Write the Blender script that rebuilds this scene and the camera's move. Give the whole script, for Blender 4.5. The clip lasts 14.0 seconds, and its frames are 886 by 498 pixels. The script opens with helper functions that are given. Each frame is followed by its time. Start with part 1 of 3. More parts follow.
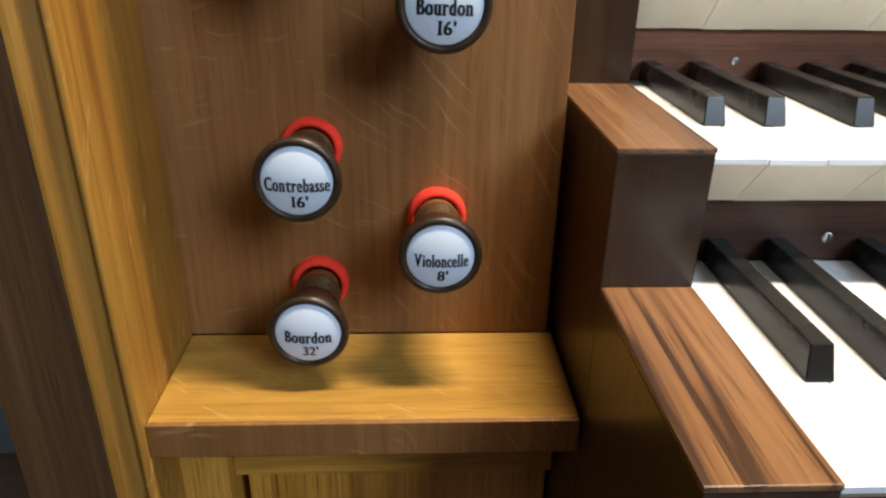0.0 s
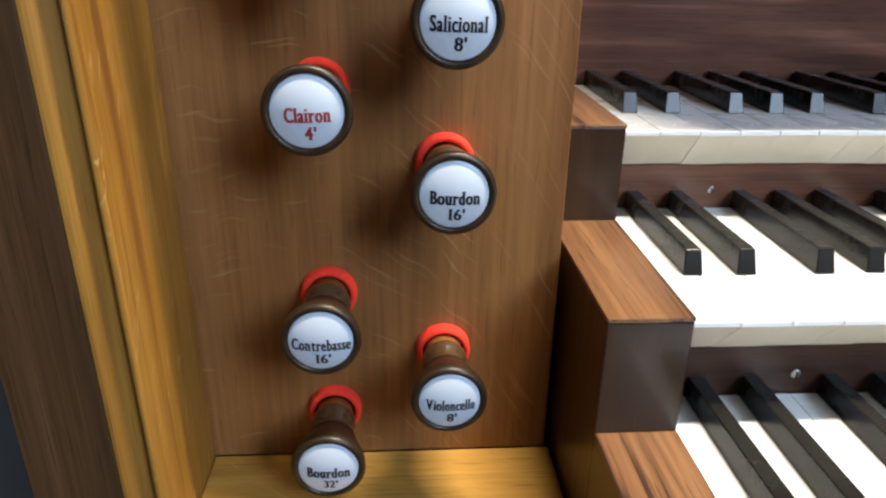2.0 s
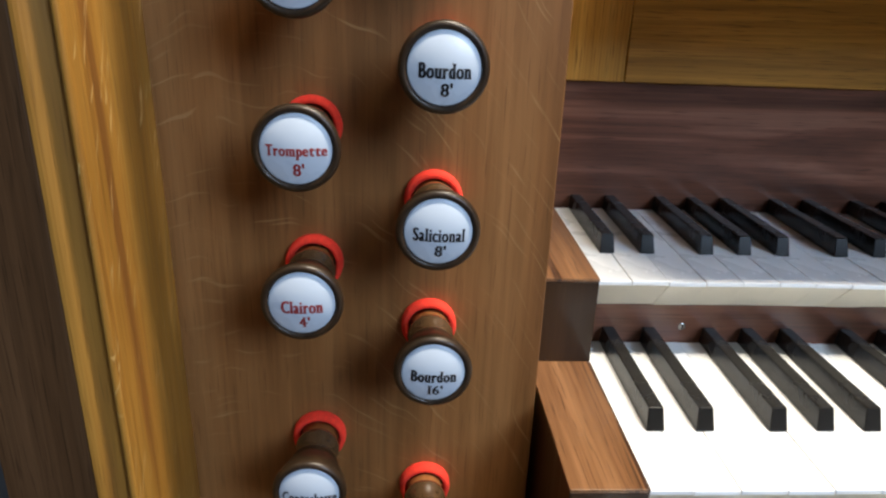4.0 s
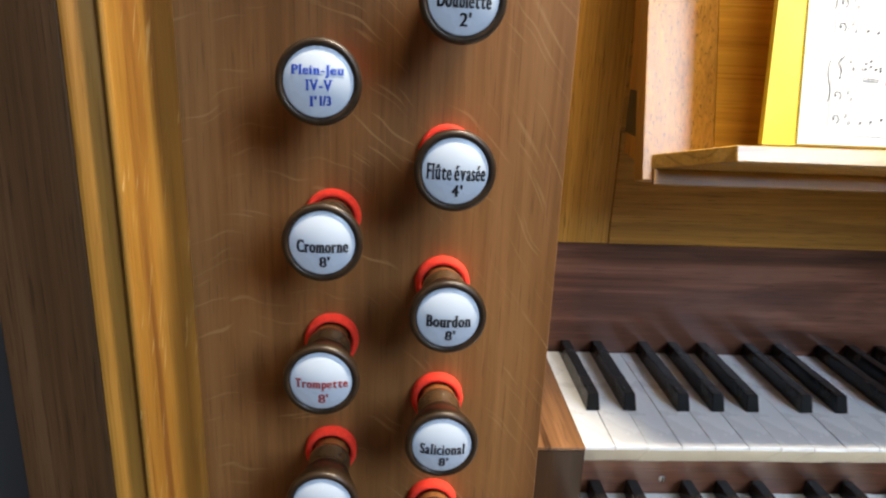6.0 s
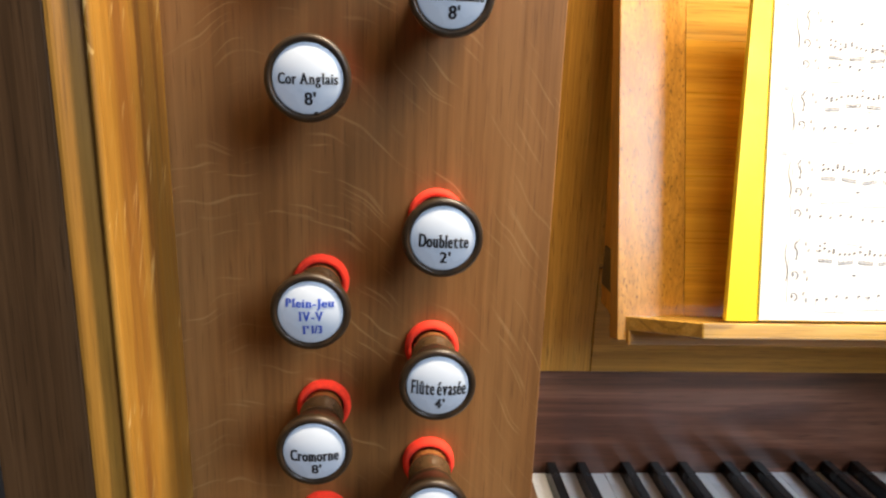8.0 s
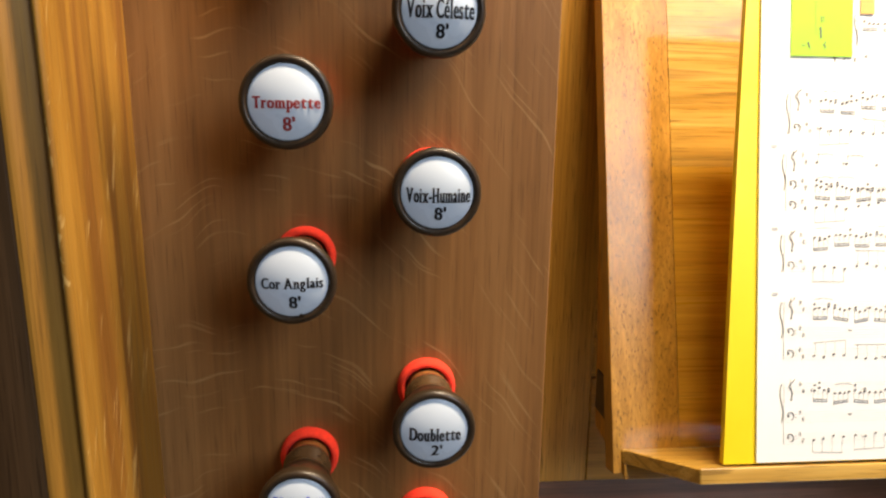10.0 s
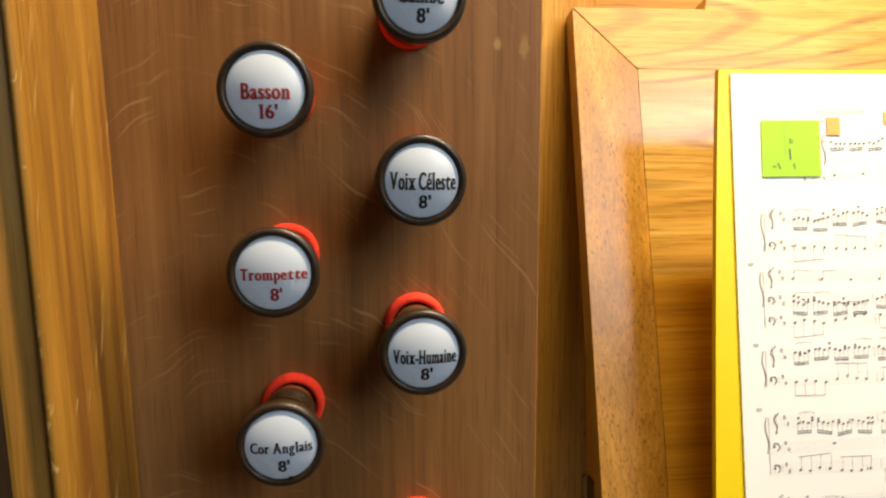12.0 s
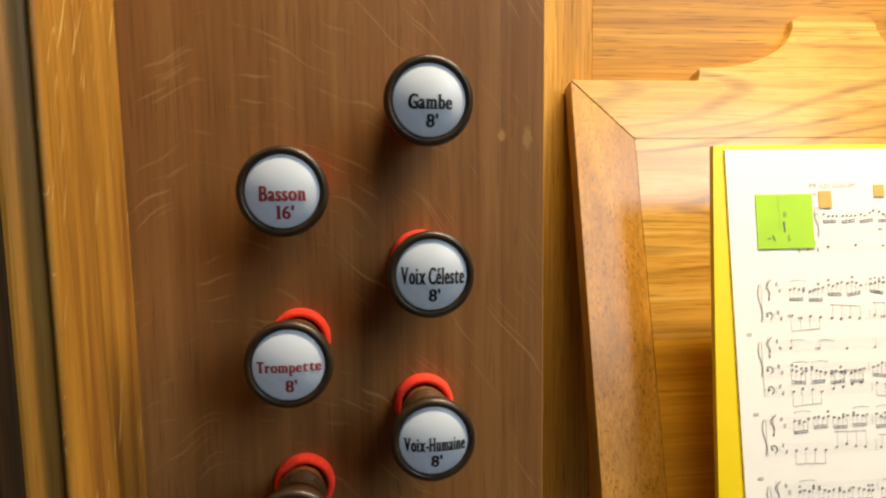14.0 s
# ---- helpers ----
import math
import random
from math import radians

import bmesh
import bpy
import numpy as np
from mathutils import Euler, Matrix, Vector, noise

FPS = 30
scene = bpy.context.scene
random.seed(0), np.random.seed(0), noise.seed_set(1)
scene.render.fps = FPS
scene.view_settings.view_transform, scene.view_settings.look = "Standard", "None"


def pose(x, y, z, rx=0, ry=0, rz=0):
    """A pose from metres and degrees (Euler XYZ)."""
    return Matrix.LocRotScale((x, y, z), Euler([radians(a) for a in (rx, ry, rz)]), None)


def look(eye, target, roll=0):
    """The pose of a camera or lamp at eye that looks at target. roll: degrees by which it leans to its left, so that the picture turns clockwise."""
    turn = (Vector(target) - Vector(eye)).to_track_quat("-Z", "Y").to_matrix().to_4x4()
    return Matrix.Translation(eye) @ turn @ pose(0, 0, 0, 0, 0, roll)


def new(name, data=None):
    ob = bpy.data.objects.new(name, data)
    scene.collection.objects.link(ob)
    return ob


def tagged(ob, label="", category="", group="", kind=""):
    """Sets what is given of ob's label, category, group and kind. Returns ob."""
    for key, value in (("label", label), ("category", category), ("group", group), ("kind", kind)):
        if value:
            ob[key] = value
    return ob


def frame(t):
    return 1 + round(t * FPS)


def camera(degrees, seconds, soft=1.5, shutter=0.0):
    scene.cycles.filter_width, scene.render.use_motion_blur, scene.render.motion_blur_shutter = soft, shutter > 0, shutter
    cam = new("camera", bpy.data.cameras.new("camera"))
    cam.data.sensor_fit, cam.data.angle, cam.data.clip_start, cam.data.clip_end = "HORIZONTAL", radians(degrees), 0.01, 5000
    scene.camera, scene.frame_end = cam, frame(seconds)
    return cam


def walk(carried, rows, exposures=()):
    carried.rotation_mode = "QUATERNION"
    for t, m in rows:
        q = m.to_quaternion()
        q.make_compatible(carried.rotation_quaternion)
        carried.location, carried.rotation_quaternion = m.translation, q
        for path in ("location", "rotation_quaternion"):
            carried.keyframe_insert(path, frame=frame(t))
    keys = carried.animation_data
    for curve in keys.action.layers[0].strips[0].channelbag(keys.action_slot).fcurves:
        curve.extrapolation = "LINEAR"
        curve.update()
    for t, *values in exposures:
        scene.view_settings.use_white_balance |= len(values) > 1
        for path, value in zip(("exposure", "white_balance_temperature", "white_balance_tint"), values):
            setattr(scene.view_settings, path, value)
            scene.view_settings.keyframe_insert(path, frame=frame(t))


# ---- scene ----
cam = camera(64.55, 14.0, soft=2.3)
PATH = [
    (0, (-0.0744, -0.3247, 0.9201), (-0.0303, 0.5819, 0.5003), 1.00),
    (0.5, (-0.0780, -0.3288, 0.9323), (-0.0292, 0.5808, 0.5196), 1.08),
    (1, (-0.0786, -0.3290, 0.9443), (-0.0218, 0.5833, 0.5388), 1.31),
    (1.5, (-0.0805, -0.3300, 0.9622), (-0.0189, 0.5854, 0.5644), 1.08),
    (2, (-0.0866, -0.3302, 0.9875), (-0.0206, 0.5878, 0.5965), 0.95),
    (2.2, (-0.0865, -0.3289, 0.9920), (-0.0193, 0.5889, 0.6006), 1.00),
    (4.3, (-0.0773, -0.3362, 1.0783), (-0.0201, 0.5994, 0.7299), 2.37),
    (4.5, (-0.0783, -0.3379, 1.0875), (-0.0219, 0.6005, 0.7467), 2.37),
    (5, (-0.0823, -0.3449, 1.1133), (-0.0244, 0.5992, 0.7888), 2.54),
    (5.5, (-0.0861, -0.3469, 1.1342), (-0.0275, 0.6022, 0.8246), 2.80),
    (6, (-0.0856, -0.3547, 1.1591), (-0.0240, 0.5988, 0.8641), 2.59),
    (6.5, (-0.0902, -0.3595, 1.1810), (-0.0273, 0.5985, 0.9012), 2.32),
    (7, (-0.0910, -0.3604, 1.2018), (-0.0262, 0.6022, 0.9386), 2.10),
    (7.5, (-0.0929, -0.3586, 1.2250), (-0.0245, 0.6053, 0.9678), 2.05),
    (8, (-0.0844, -0.3561, 1.2459), (-0.0135, 0.6103, 0.9987), 2.08),
    (8.5, (-0.0796, -0.3516, 1.2640), (-0.0087, 0.6189, 1.0336), 1.63),
    (9, (-0.0839, -0.3433, 1.2842), (-0.0128, 0.6279, 1.0567), 1.25),
    (9.2, (-0.0848, -0.3390, 1.2909), (-0.0106, 0.6324, 1.0654), 1.16),
    (11.3, (-0.0841, -0.3304, 1.3447), (0.0185, 0.6493, 1.1725), 0.12),
    (11.5, (-0.0832, -0.3299, 1.3481), (0.0189, 0.6511, 1.1834), -0.15),
    (12, (-0.0841, -0.3293, 1.3640), (0.0226, 0.6531, 1.2110), -0.34),
    (12.5, (-0.0848, -0.3316, 1.3764), (0.0226, 0.6527, 1.2364), -0.37),
    (13, (-0.0867, -0.3331, 1.3861), (0.0240, 0.6525, 1.2580), -0.48),
    (13.5, (-0.0900, -0.3370, 1.3903), (0.0213, 0.6501, 1.2746), -0.56),
    (14, (-0.0892, -0.3367, 1.3900), (0.0213, 0.6514, 1.2825), -0.64),
]
walk(cam, [(t, look(eye, target, roll)) for t, eye, target, roll in PATH],
     exposures=[(0.0, -0.02, 6250, 10), (2.2, 0.06, 5950, 10), (4.5, -0.26, 5850, 10), (5.5, -0.15, 5950, 10), (6.5, 0.0, 6350, 12), (7.5, 0.0, 6600, 13), (9.2, -0.32, 6900, 13), (11.3, -0.75, 7100, 11.5), (14.0, -1.1, 7150, 9)])

# ---------------------------------------------------------------- world and light
world = bpy.data.worlds.new("sky")
scene.world = world
world.use_nodes = True
wn = world.node_tree.nodes
sky = wn.new("ShaderNodeTexSky")
sky.sky_type, sky.sun_disc, sky.sun_elevation, sky.sun_rotation = "NISHITA", False, radians(35), radians(150)
world.node_tree.links.new(sky.outputs["Color"], wn["Background"].inputs["Color"])
wn["Background"].inputs["Strength"].default_value = 0.1

WINDOW_POWER, TUBE_POWER = 132.0, 36.0
LAMP_X, LAMP_Y, LAMP_Z = 0.27, -0.13, 2.05
window_light = bpy.data.lights.new("window_light", "AREA")
window_light.shape, window_light.size, window_light.size_y = "RECTANGLE", 1.35, 1.45
window_light.energy, window_light.color = WINDOW_POWER, (0.66, 0.82, 1.0)
new("window_light", window_light).matrix_world = look((1.95, -3.06, 2.92), (1.70, 0.0, 1.9))

tube_light = bpy.data.lights.new("tube_light", "AREA")
tube_light.shape, tube_light.size, tube_light.size_y = "RECTANGLE", 0.48, 0.08
tube_light.energy, tube_light.color = TUBE_POWER, (1.0, 0.84, 0.62)
new("tube_light", tube_light).matrix_world = look((LAMP_X, LAMP_Y, LAMP_Z - 0.008), (LAMP_X, LAMP_Y + 0.0001, 0.5))


# ---------------------------------------------------------------- materials
def base_material(name):
    m = bpy.data.materials.new(name)
    m.use_nodes = True
    return m, m.node_tree.nodes, m.node_tree.links, m.node_tree.nodes["Principled BSDF"]


def mapped_noise(n, l, coord, scale, detail=3.0, rotation=(0, 0, 0), distortion=0.0, rough=0.55):
    if any(rotation):
        turn = n.new("ShaderNodeMapping")
        turn.inputs["Rotation"].default_value = [radians(a) for a in rotation]
        l.new(coord, turn.inputs["Vector"])
        coord = turn.outputs["Vector"]
    mp = n.new("ShaderNodeMapping")
    mp.inputs["Scale"].default_value = scale
    l.new(coord, mp.inputs["Vector"])
    t = n.new("ShaderNodeTexNoise")
    t.inputs["Scale"].default_value = 1.0
    t.inputs["Detail"].default_value = detail
    t.inputs["Roughness"].default_value = rough
    t.inputs["Distortion"].default_value = distortion
    l.new(mp.outputs["Vector"], t.inputs["Vector"])
    return t.outputs["Fac"]


def ramp(n, l, fac, stops):
    r = n.new("ShaderNodeValToRGB")
    e = r.color_ramp.elements
    while len(e) < len(stops):
        e.new(0.5)
    for k, (p, c) in zip(e, stops):
        k.position = p
        k.color = (*c, 1) if isinstance(c, tuple) else (c, c, c, 1)
    l.new(fac, r.inputs["Fac"])
    return r.outputs["Color"]


def mixed(n, l, fac, a, b, mode="MIX"):
    m = n.new("ShaderNodeMix")
    m.data_type, m.blend_type = "RGBA", mode
    for k, v in ((m.inputs[0], fac), (m.inputs[6], a), (m.inputs[7], b)):
        if isinstance(v, (int, float)):
            k.default_value = v
        elif isinstance(v, tuple):
            k.default_value = (*v, 1)
        else:
            l.new(v, k)
    return m.outputs[2]


def product(n, l, a, b):
    m = n.new("ShaderNodeMath")
    m.operation = "MULTIPLY"
    for k, v in zip(m.inputs, (a, b)):
        if isinstance(v, (int, float)):
            k.default_value = v
        else:
            l.new(v, k)
    return m.outputs[0]


def arched(n, l, coord, centre, bend, wander):
    """Coordinates whose height is bent into arches over x, for the ray flecks of quarter-sawn oak."""
    sep = n.new("ShaderNodeSeparateXYZ")
    l.new(coord, sep.inputs[0])
    off = n.new("ShaderNodeMath")
    off.operation = "ADD"
    off.inputs[1].default_value = -centre
    l.new(sep.outputs[0], off.inputs[0])
    lift = product(n, l, product(n, l, off.outputs[0], off.outputs[0]), bend)
    drift = product(n, l, mapped_noise(n, l, coord, (16, 16, 11), 2.0), wander)
    total = lift
    for more in (drift, sep.outputs[2]):
        add = n.new("ShaderNodeMath")
        l.new(total, add.inputs[0])
        l.new(more, add.inputs[1])
        total = add.outputs[0]
    com = n.new("ShaderNodeCombineXYZ")
    for k in (0, 1):
        l.new(sep.outputs[k], com.inputs[k])
    l.new(total, com.inputs[2])
    return com.outputs[0]


def along(axis, run, across):
    return tuple(run if a == axis else across for a in "xyz")


def wood(name, dark, mid, light, axis="z", band=38.0, band_run=1.6, fine=520.0, rough=0.38, coat=0.25, coat_rough=0.2,
         flecks=0.0, fleck_colour=(0.5, 0.36, 0.2), fleck_turn=(0, 28, 0), pores=0.5, bump=0.06, bands=(0.3, 0.5, 0.7), arch=None, shine=0.5, grain=0.7, rings=0.0):
    m, n, l, b = base_material(name)
    co = n.new("ShaderNodeTexCoord").outputs["Object"]
    broad = mapped_noise(n, l, co, along(axis, band_run, band), 4.0, distortion=0.6)
    thin = mapped_noise(n, l, co, along(axis, 9.0, fine), 3.0)
    cloud = mapped_noise(n, l, co, (7, 7, 7), 2.0)
    colour = ramp(n, l, broad, [(bands[0], dark), (bands[1], mid), (bands[2], light)])
    tone = ramp(n, l, thin, [(0.3, 0.66), (0.7, 1.28)])
    colour = mixed(n, l, grain, colour, tone, "MULTIPLY")
    colour = mixed(n, l, 0.6, colour, ramp(n, l, cloud, [(0.25, 0.76), (0.75, 1.22)]), "MULTIPLY")
    if rings:  # growth rings cut into long arches
        ring = product(n, l, mapped_noise(n, l, co, along(axis, 1.4, 19.0), 0.4), 85.0)
        wave = n.new("ShaderNodeMath")
        wave.operation = "SINE"
        l.new(ring, wave.inputs[0])
        line = ramp(n, l, wave.outputs[0], [(0.55, 0.0), (1.0, 1.0)])
        broken = ramp(n, l, thin, [(0.35, 0.2), (0.6, 1.0)])
        colour = mixed(n, l, product(n, l, product(n, l, line, broken), rings), colour, tuple(0.5 * c for c in dark))
    pore = mapped_noise(n, l, co, along(axis, 32.0, 1000.0), 1.0)
    pore = ramp(n, l, pore, [(0.61, 0.0), (0.70, 1.0)])
    colour = mixed(n, l, product(n, l, pore, pores), colour, tuple(0.35 * c for c in dark))
    if flecks:
        if arch:
            f = mapped_noise(n, l, arched(n, l, co, *arch), (26.0, 1.0, 360.0), 1.0)
        else:
            f = mapped_noise(n, l, co, along(axis, 38.0, 330.0), 1.2, fleck_turn, 0.8)
        patch = mapped_noise(n, l, co, (24, 24, 24), 2.0)
        f = product(n, l, ramp(n, l, f, [(0.625, 0.0), (0.69, 1.0)]), ramp(n, l, patch, [(0.40, 0.0), (0.56, 1.0)]))
        colour = mixed(n, l, product(n, l, f, flecks), colour, fleck_colour)
    l.new(colour, b.inputs["Base Color"])
    l.new(ramp(n, l, thin, [(0.2, rough - 0.07), (0.8, rough + 0.09)]), b.inputs["Roughness"])
    b.inputs["Specular IOR Level"].default_value = shine
    b.inputs["Coat Weight"].default_value = coat
    b.inputs["Coat Roughness"].default_value = coat_rough
    bp = n.new("ShaderNodeBump")
    bp.inputs["Strength"].default_value = bump * 5
    bp.inputs["Distance"].default_value = 0.0004
    l.new(thin, bp.inputs["Height"])
    l.new(bp.outputs["Normal"], b.inputs["Normal"])
    return m


def plain(name, colour, rough=0.4, vary=0.08, scale=60.0, coat=0.0, bump=0.0, metal=0.0, bump_scale=900.0, each=0.0, shine=0.5):
    m, n, l, b = base_material(name)
    co = n.new("ShaderNodeTexCoord").outputs["Object"]
    big = mapped_noise(n, l, co, (scale,) * 3, 3.0)
    small = mapped_noise(n, l, co, (bump_scale,) * 3, 2.0)
    c = mixed(n, l, 1.0, colour, ramp(n, l, big, [(0.3, 1 - vary), (0.7, 1 + vary)]), "MULTIPLY")
    if each:
        info = n.new("ShaderNodeObjectInfo").outputs["Random"]
        c = mixed(n, l, 1.0, c, ramp(n, l, info, [(0.0, 1 - each), (1.0, 1.0)]), "MULTIPLY")
    l.new(c, b.inputs["Base Color"])
    l.new(ramp(n, l, big, [(0.3, max(rough - 0.05, 0.02)), (0.7, rough + 0.06)]), b.inputs["Roughness"])
    b.inputs["Coat Weight"].default_value = coat
    b.inputs["Coat Roughness"].default_value = 0.08
    b.inputs["Metallic"].default_value = metal
    b.inputs["Specular IOR Level"].default_value = shine
    if bump:
        bp = n.new("ShaderNodeBump")
        bp.inputs["Strength"].default_value = bump
        bp.inputs["Distance"].default_value = 0.0005
        l.new(small, bp.inputs["Height"])
        l.new(bp.outputs["Normal"], b.inputs["Normal"])
    return m


def blemish(m, centre, size, colour, amount):
    """A pale oval blemish in a wooden surface."""
    n, l, b = m.node_tree.nodes, m.node_tree.links, m.node_tree.nodes["Principled BSDF"]
    co = n.new("ShaderNodeTexCoord").outputs["Object"]
    mp = n.new("ShaderNodeMapping")
    mp.inputs["Scale"].default_value = [1 / v for v in size]
    mp.inputs["Location"].default_value = [-c / v for c, v in zip(centre, size)]
    l.new(co, mp.inputs["Vector"])
    far = n.new("ShaderNodeVectorMath")
    far.operation = "LENGTH"
    l.new(mp.outputs["Vector"], far.inputs[0])
    uneven = product(n, l, far.outputs["Value"], ramp(n, l, mapped_noise(n, l, co, (300, 300, 300), 2.0), [(0.2, 0.6), (0.8, 1.4)]))
    spot = product(n, l, ramp(n, l, uneven, [(0.55, 1.0), (1.0, 0.0)]), amount)
    old = b.inputs["Base Color"].links[0].from_socket
    l.new(mixed(n, l, spot, old, colour), b.inputs["Base Color"])


HONEY = ((0.30, 0.137, 0.016), (0.415, 0.202, 0.028), (0.515, 0.268, 0.046))
BROWN = ((0.185, 0.078, 0.022), (0.240, 0.105, 0.031), (0.295, 0.138, 0.045))
oak_panel = wood("oak_panel", *BROWN, "z", fine=300, flecks=0.44, fleck_colour=(0.44, 0.26, 0.11), arch=(-0.150, 5.5, 0.045), rough=0.45, coat=0.03, shine=0.35, band=30, pores=0.35, grain=0.5)
blemish(oak_panel, (-0.0225, 0.0, 1.4075), (0.0022, 1.0, 0.0034), (0.45, 0.26, 0.09), 0.7)
blemish(oak_panel, (-0.0100, 0.0, 1.4065), (0.0026, 1.0, 0.0060), (0.42, 0.24, 0.085), 0.55)
oak_jamb = wood("oak_jamb", (0.205, 0.084, 0.016), (0.315, 0.148, 0.022), (0.385, 0.194, 0.033), "z", band=60, band_run=3.5, bands=(0.33, 0.47, 0.66), coat=0.05, shine=0.35, grain=0.45, pores=0.3, flecks=0.62, fleck_colour=(0.64, 0.42, 0.15), fleck_turn=(22, 0, 0), rough=0.4)
oak_lip = wood("oak_lipping", (0.205, 0.084, 0.016), (0.315, 0.148, 0.022), (0.385, 0.194, 0.033), "z", band=90, band_run=4.0, coat=0.05, shine=0.35, grain=0.4, pores=0.28, rough=0.42)
oak_up = wood("oak_upright", (0.36, 0.165, 0.020), (0.50, 0.245, 0.036), (0.60, 0.32, 0.058), "z", rough=0.4, pores=0.7, coat=0.08, shine=0.35)
oak_cross = wood("oak_cross", *HONEY, "x", rough=0.4, pores=0.7, band=60, coat=0.08, shine=0.35, rings=0.3)
oak_desk_up = wood("oak_desk_upright", *HONEY, "z", rough=0.33, coat=0.38, coat_rough=0.2, pores=0.85)
oak_desk = wood("oak_desk", (0.39, 0.178, 0.016), (0.53, 0.265, 0.025), (0.63, 0.345, 0.042), "x", rough=0.3, coat=0.42, coat_rough=0.16, band=70, pores=0.35, grain=0.4)
oak_desk_light = wood("oak_desk_crest", (0.38, 0.196, 0.030), (0.48, 0.270, 0.050), (0.56, 0.345, 0.085), "x", band=80, band_run=5, rough=0.3, coat=0.6, coat_rough=0.16, grain=0.45, pores=0.6, rings=0.8)
oak_shelf = wood("oak_shelf", (0.32, 0.163, 0.026), (0.42, 0.225, 0.040), (0.50, 0.285, 0.060), "x", rough=0.42, coat=0.15, band=55, band_run=5.0, pores=0.6, grain=0.4, flecks=0.4, fleck_colour=(0.62, 0.40, 0.13), fleck_turn=(0, 0, 35))
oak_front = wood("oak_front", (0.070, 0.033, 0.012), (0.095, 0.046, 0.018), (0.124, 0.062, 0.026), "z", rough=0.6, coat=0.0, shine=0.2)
ROSE = ((0.066, 0.024, 0.012), (0.160, 0.062, 0.034), (0.26, 0.115, 0.068))
# far darker than rose_top: shade on the upright faces is in this colour
rose_side_shaded = wood("rosewood_side_shaded", (0.028, 0.013, 0.005), (0.040, 0.019, 0.007), (0.054, 0.026, 0.010), "z", rough=0.36, coat=0.2, coat_rough=0.16, shine=0.25, grain=0.3, bump=0.005, pores=0.2)
rose_cross = wood("rosewood_cross", *ROSE, "x", band=34, band_run=3.0, rough=0.36, coat=0.18, coat_rough=0.2, bands=(0.34, 0.5, 0.64), shine=0.4)
# darker copy of rose_cross: shade on the lower key slips put into the colour
rose_slip_shaded = wood("rosewood_slip_shaded", (0.022, 0.009, 0.005), (0.040, 0.017, 0.010), (0.060, 0.027, 0.016), "x", band=34, band_run=3.0, rough=0.45, coat=0.05, shine=0.3)
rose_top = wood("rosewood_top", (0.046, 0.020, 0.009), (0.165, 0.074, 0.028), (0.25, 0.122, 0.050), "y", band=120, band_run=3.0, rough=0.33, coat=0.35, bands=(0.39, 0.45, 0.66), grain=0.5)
knob_wood = wood("knob_wood", (0.017, 0.010, 0.005), (0.030, 0.017, 0.008), (0.048, 0.027, 0.012), "y", rough=0.42, coat=0.22, coat_rough=0.24, bump=0.006, grain=0.35, shine=0.3)
shank_wood = wood("shank_wood", (0.050, 0.026, 0.011), (0.078, 0.042, 0.018), (0.115, 0.062, 0.027), "y", grain=0.4, bump=0.008, rough=0.2, coat=0.8, coat_rough=0.06)
collar_wood = wood("collar_wood", (0.27, 0.105, 0.030), (0.36, 0.145, 0.044), (0.43, 0.19, 0.060), "y", grain=0.4, bump=0.01, rough=0.35, coat=0.3)
porcelain = plain("porcelain", (0.63, 0.70, 0.79), 0.3, 0.02, 40)
felt = plain("red_felt", (0.86, 0.040, 0.016), 0.95, 0.12, 500, bump=0.4, bump_scale=2500)
ivory_top = plain("white_key_top", (0.87, 0.89, 0.90), 0.28, 0.03, 25, coat=0.3, each=0.05)
ivory_front = plain("key_front", (0.76, 0.71, 0.58), 0.45, 0.06, 40, each=0.08)
ebony = plain("ebony", (0.012, 0.011, 0.010), 0.24, 0.1, 60, shine=0.32)
black_ink = plain("black_lettering", (0.012, 0.012, 0.015), 0.4, 0.1)
red_ink = plain("red_lettering", (0.36, 0.035, 0.03), 0.4, 0.1)
blue_ink = plain("blue_lettering", (0.035, 0.09, 0.50), 0.4, 0.1)
grey_ink = plain("grey_print", (0.42, 0.42, 0.44), 0.8, 0.1)
line_ink = plain("staff_print", (0.50, 0.50, 0.52), 0.8, 0.1)
print_ink = plain("note_print", (0.12, 0.12, 0.13), 0.8, 0.1)
paper = plain("paper", (0.87, 0.87, 0.85), 0.75, 0.025, 18, bump=0.08)
yellow_card = plain("yellow_card", (0.85, 0.64, 0.010), 0.42, 0.05, 20, bump=0.05)
green_paper = plain("green_note", (0.36, 0.66, 0.05), 0.75, 0.05, 60)
orange_paper = plain("orange_tab", (0.86, 0.42, 0.13), 0.75, 0.05, 60)
steel = plain("screw_steel", (0.55, 0.54, 0.52), 0.35, 0.15, 300, metal=1.0)
iron = plain("dark_iron", (0.03, 0.022, 0.016), 0.5, 0.2, 200)
plaster = plain("grey_plaster", (0.13, 0.13, 0.13), 0.85, 0.08, 5, bump=0.15, bump_scale=250)
ceiling_paint = plain("white_ceiling", (0.66, 0.65, 0.62), 0.85, 0.05, 4)
floor_boards = wood("floor_boards", (0.10, 0.055, 0.03), (0.15, 0.085, 0.045), (0.2, 0.12, 0.065), "x", band=9, fine=120, rough=0.5)
lamp_metal = plain("lamp_housing", (0.05, 0.045, 0.04), 0.4, 0.1, 50, metal=0.6)
white_frame = plain("window_paint", (0.72, 0.71, 0.68), 0.45, 0.04, 20)


# ---------------------------------------------------------------- building helpers
def box(x0, x1, y0, y1, z0, z1, bevel=0.0, segments=2):
    bm = bmesh.new()
    add_box(bm, x0, x1, y0, y1, z0, z1)
    return soften(bm, bevel, segments)


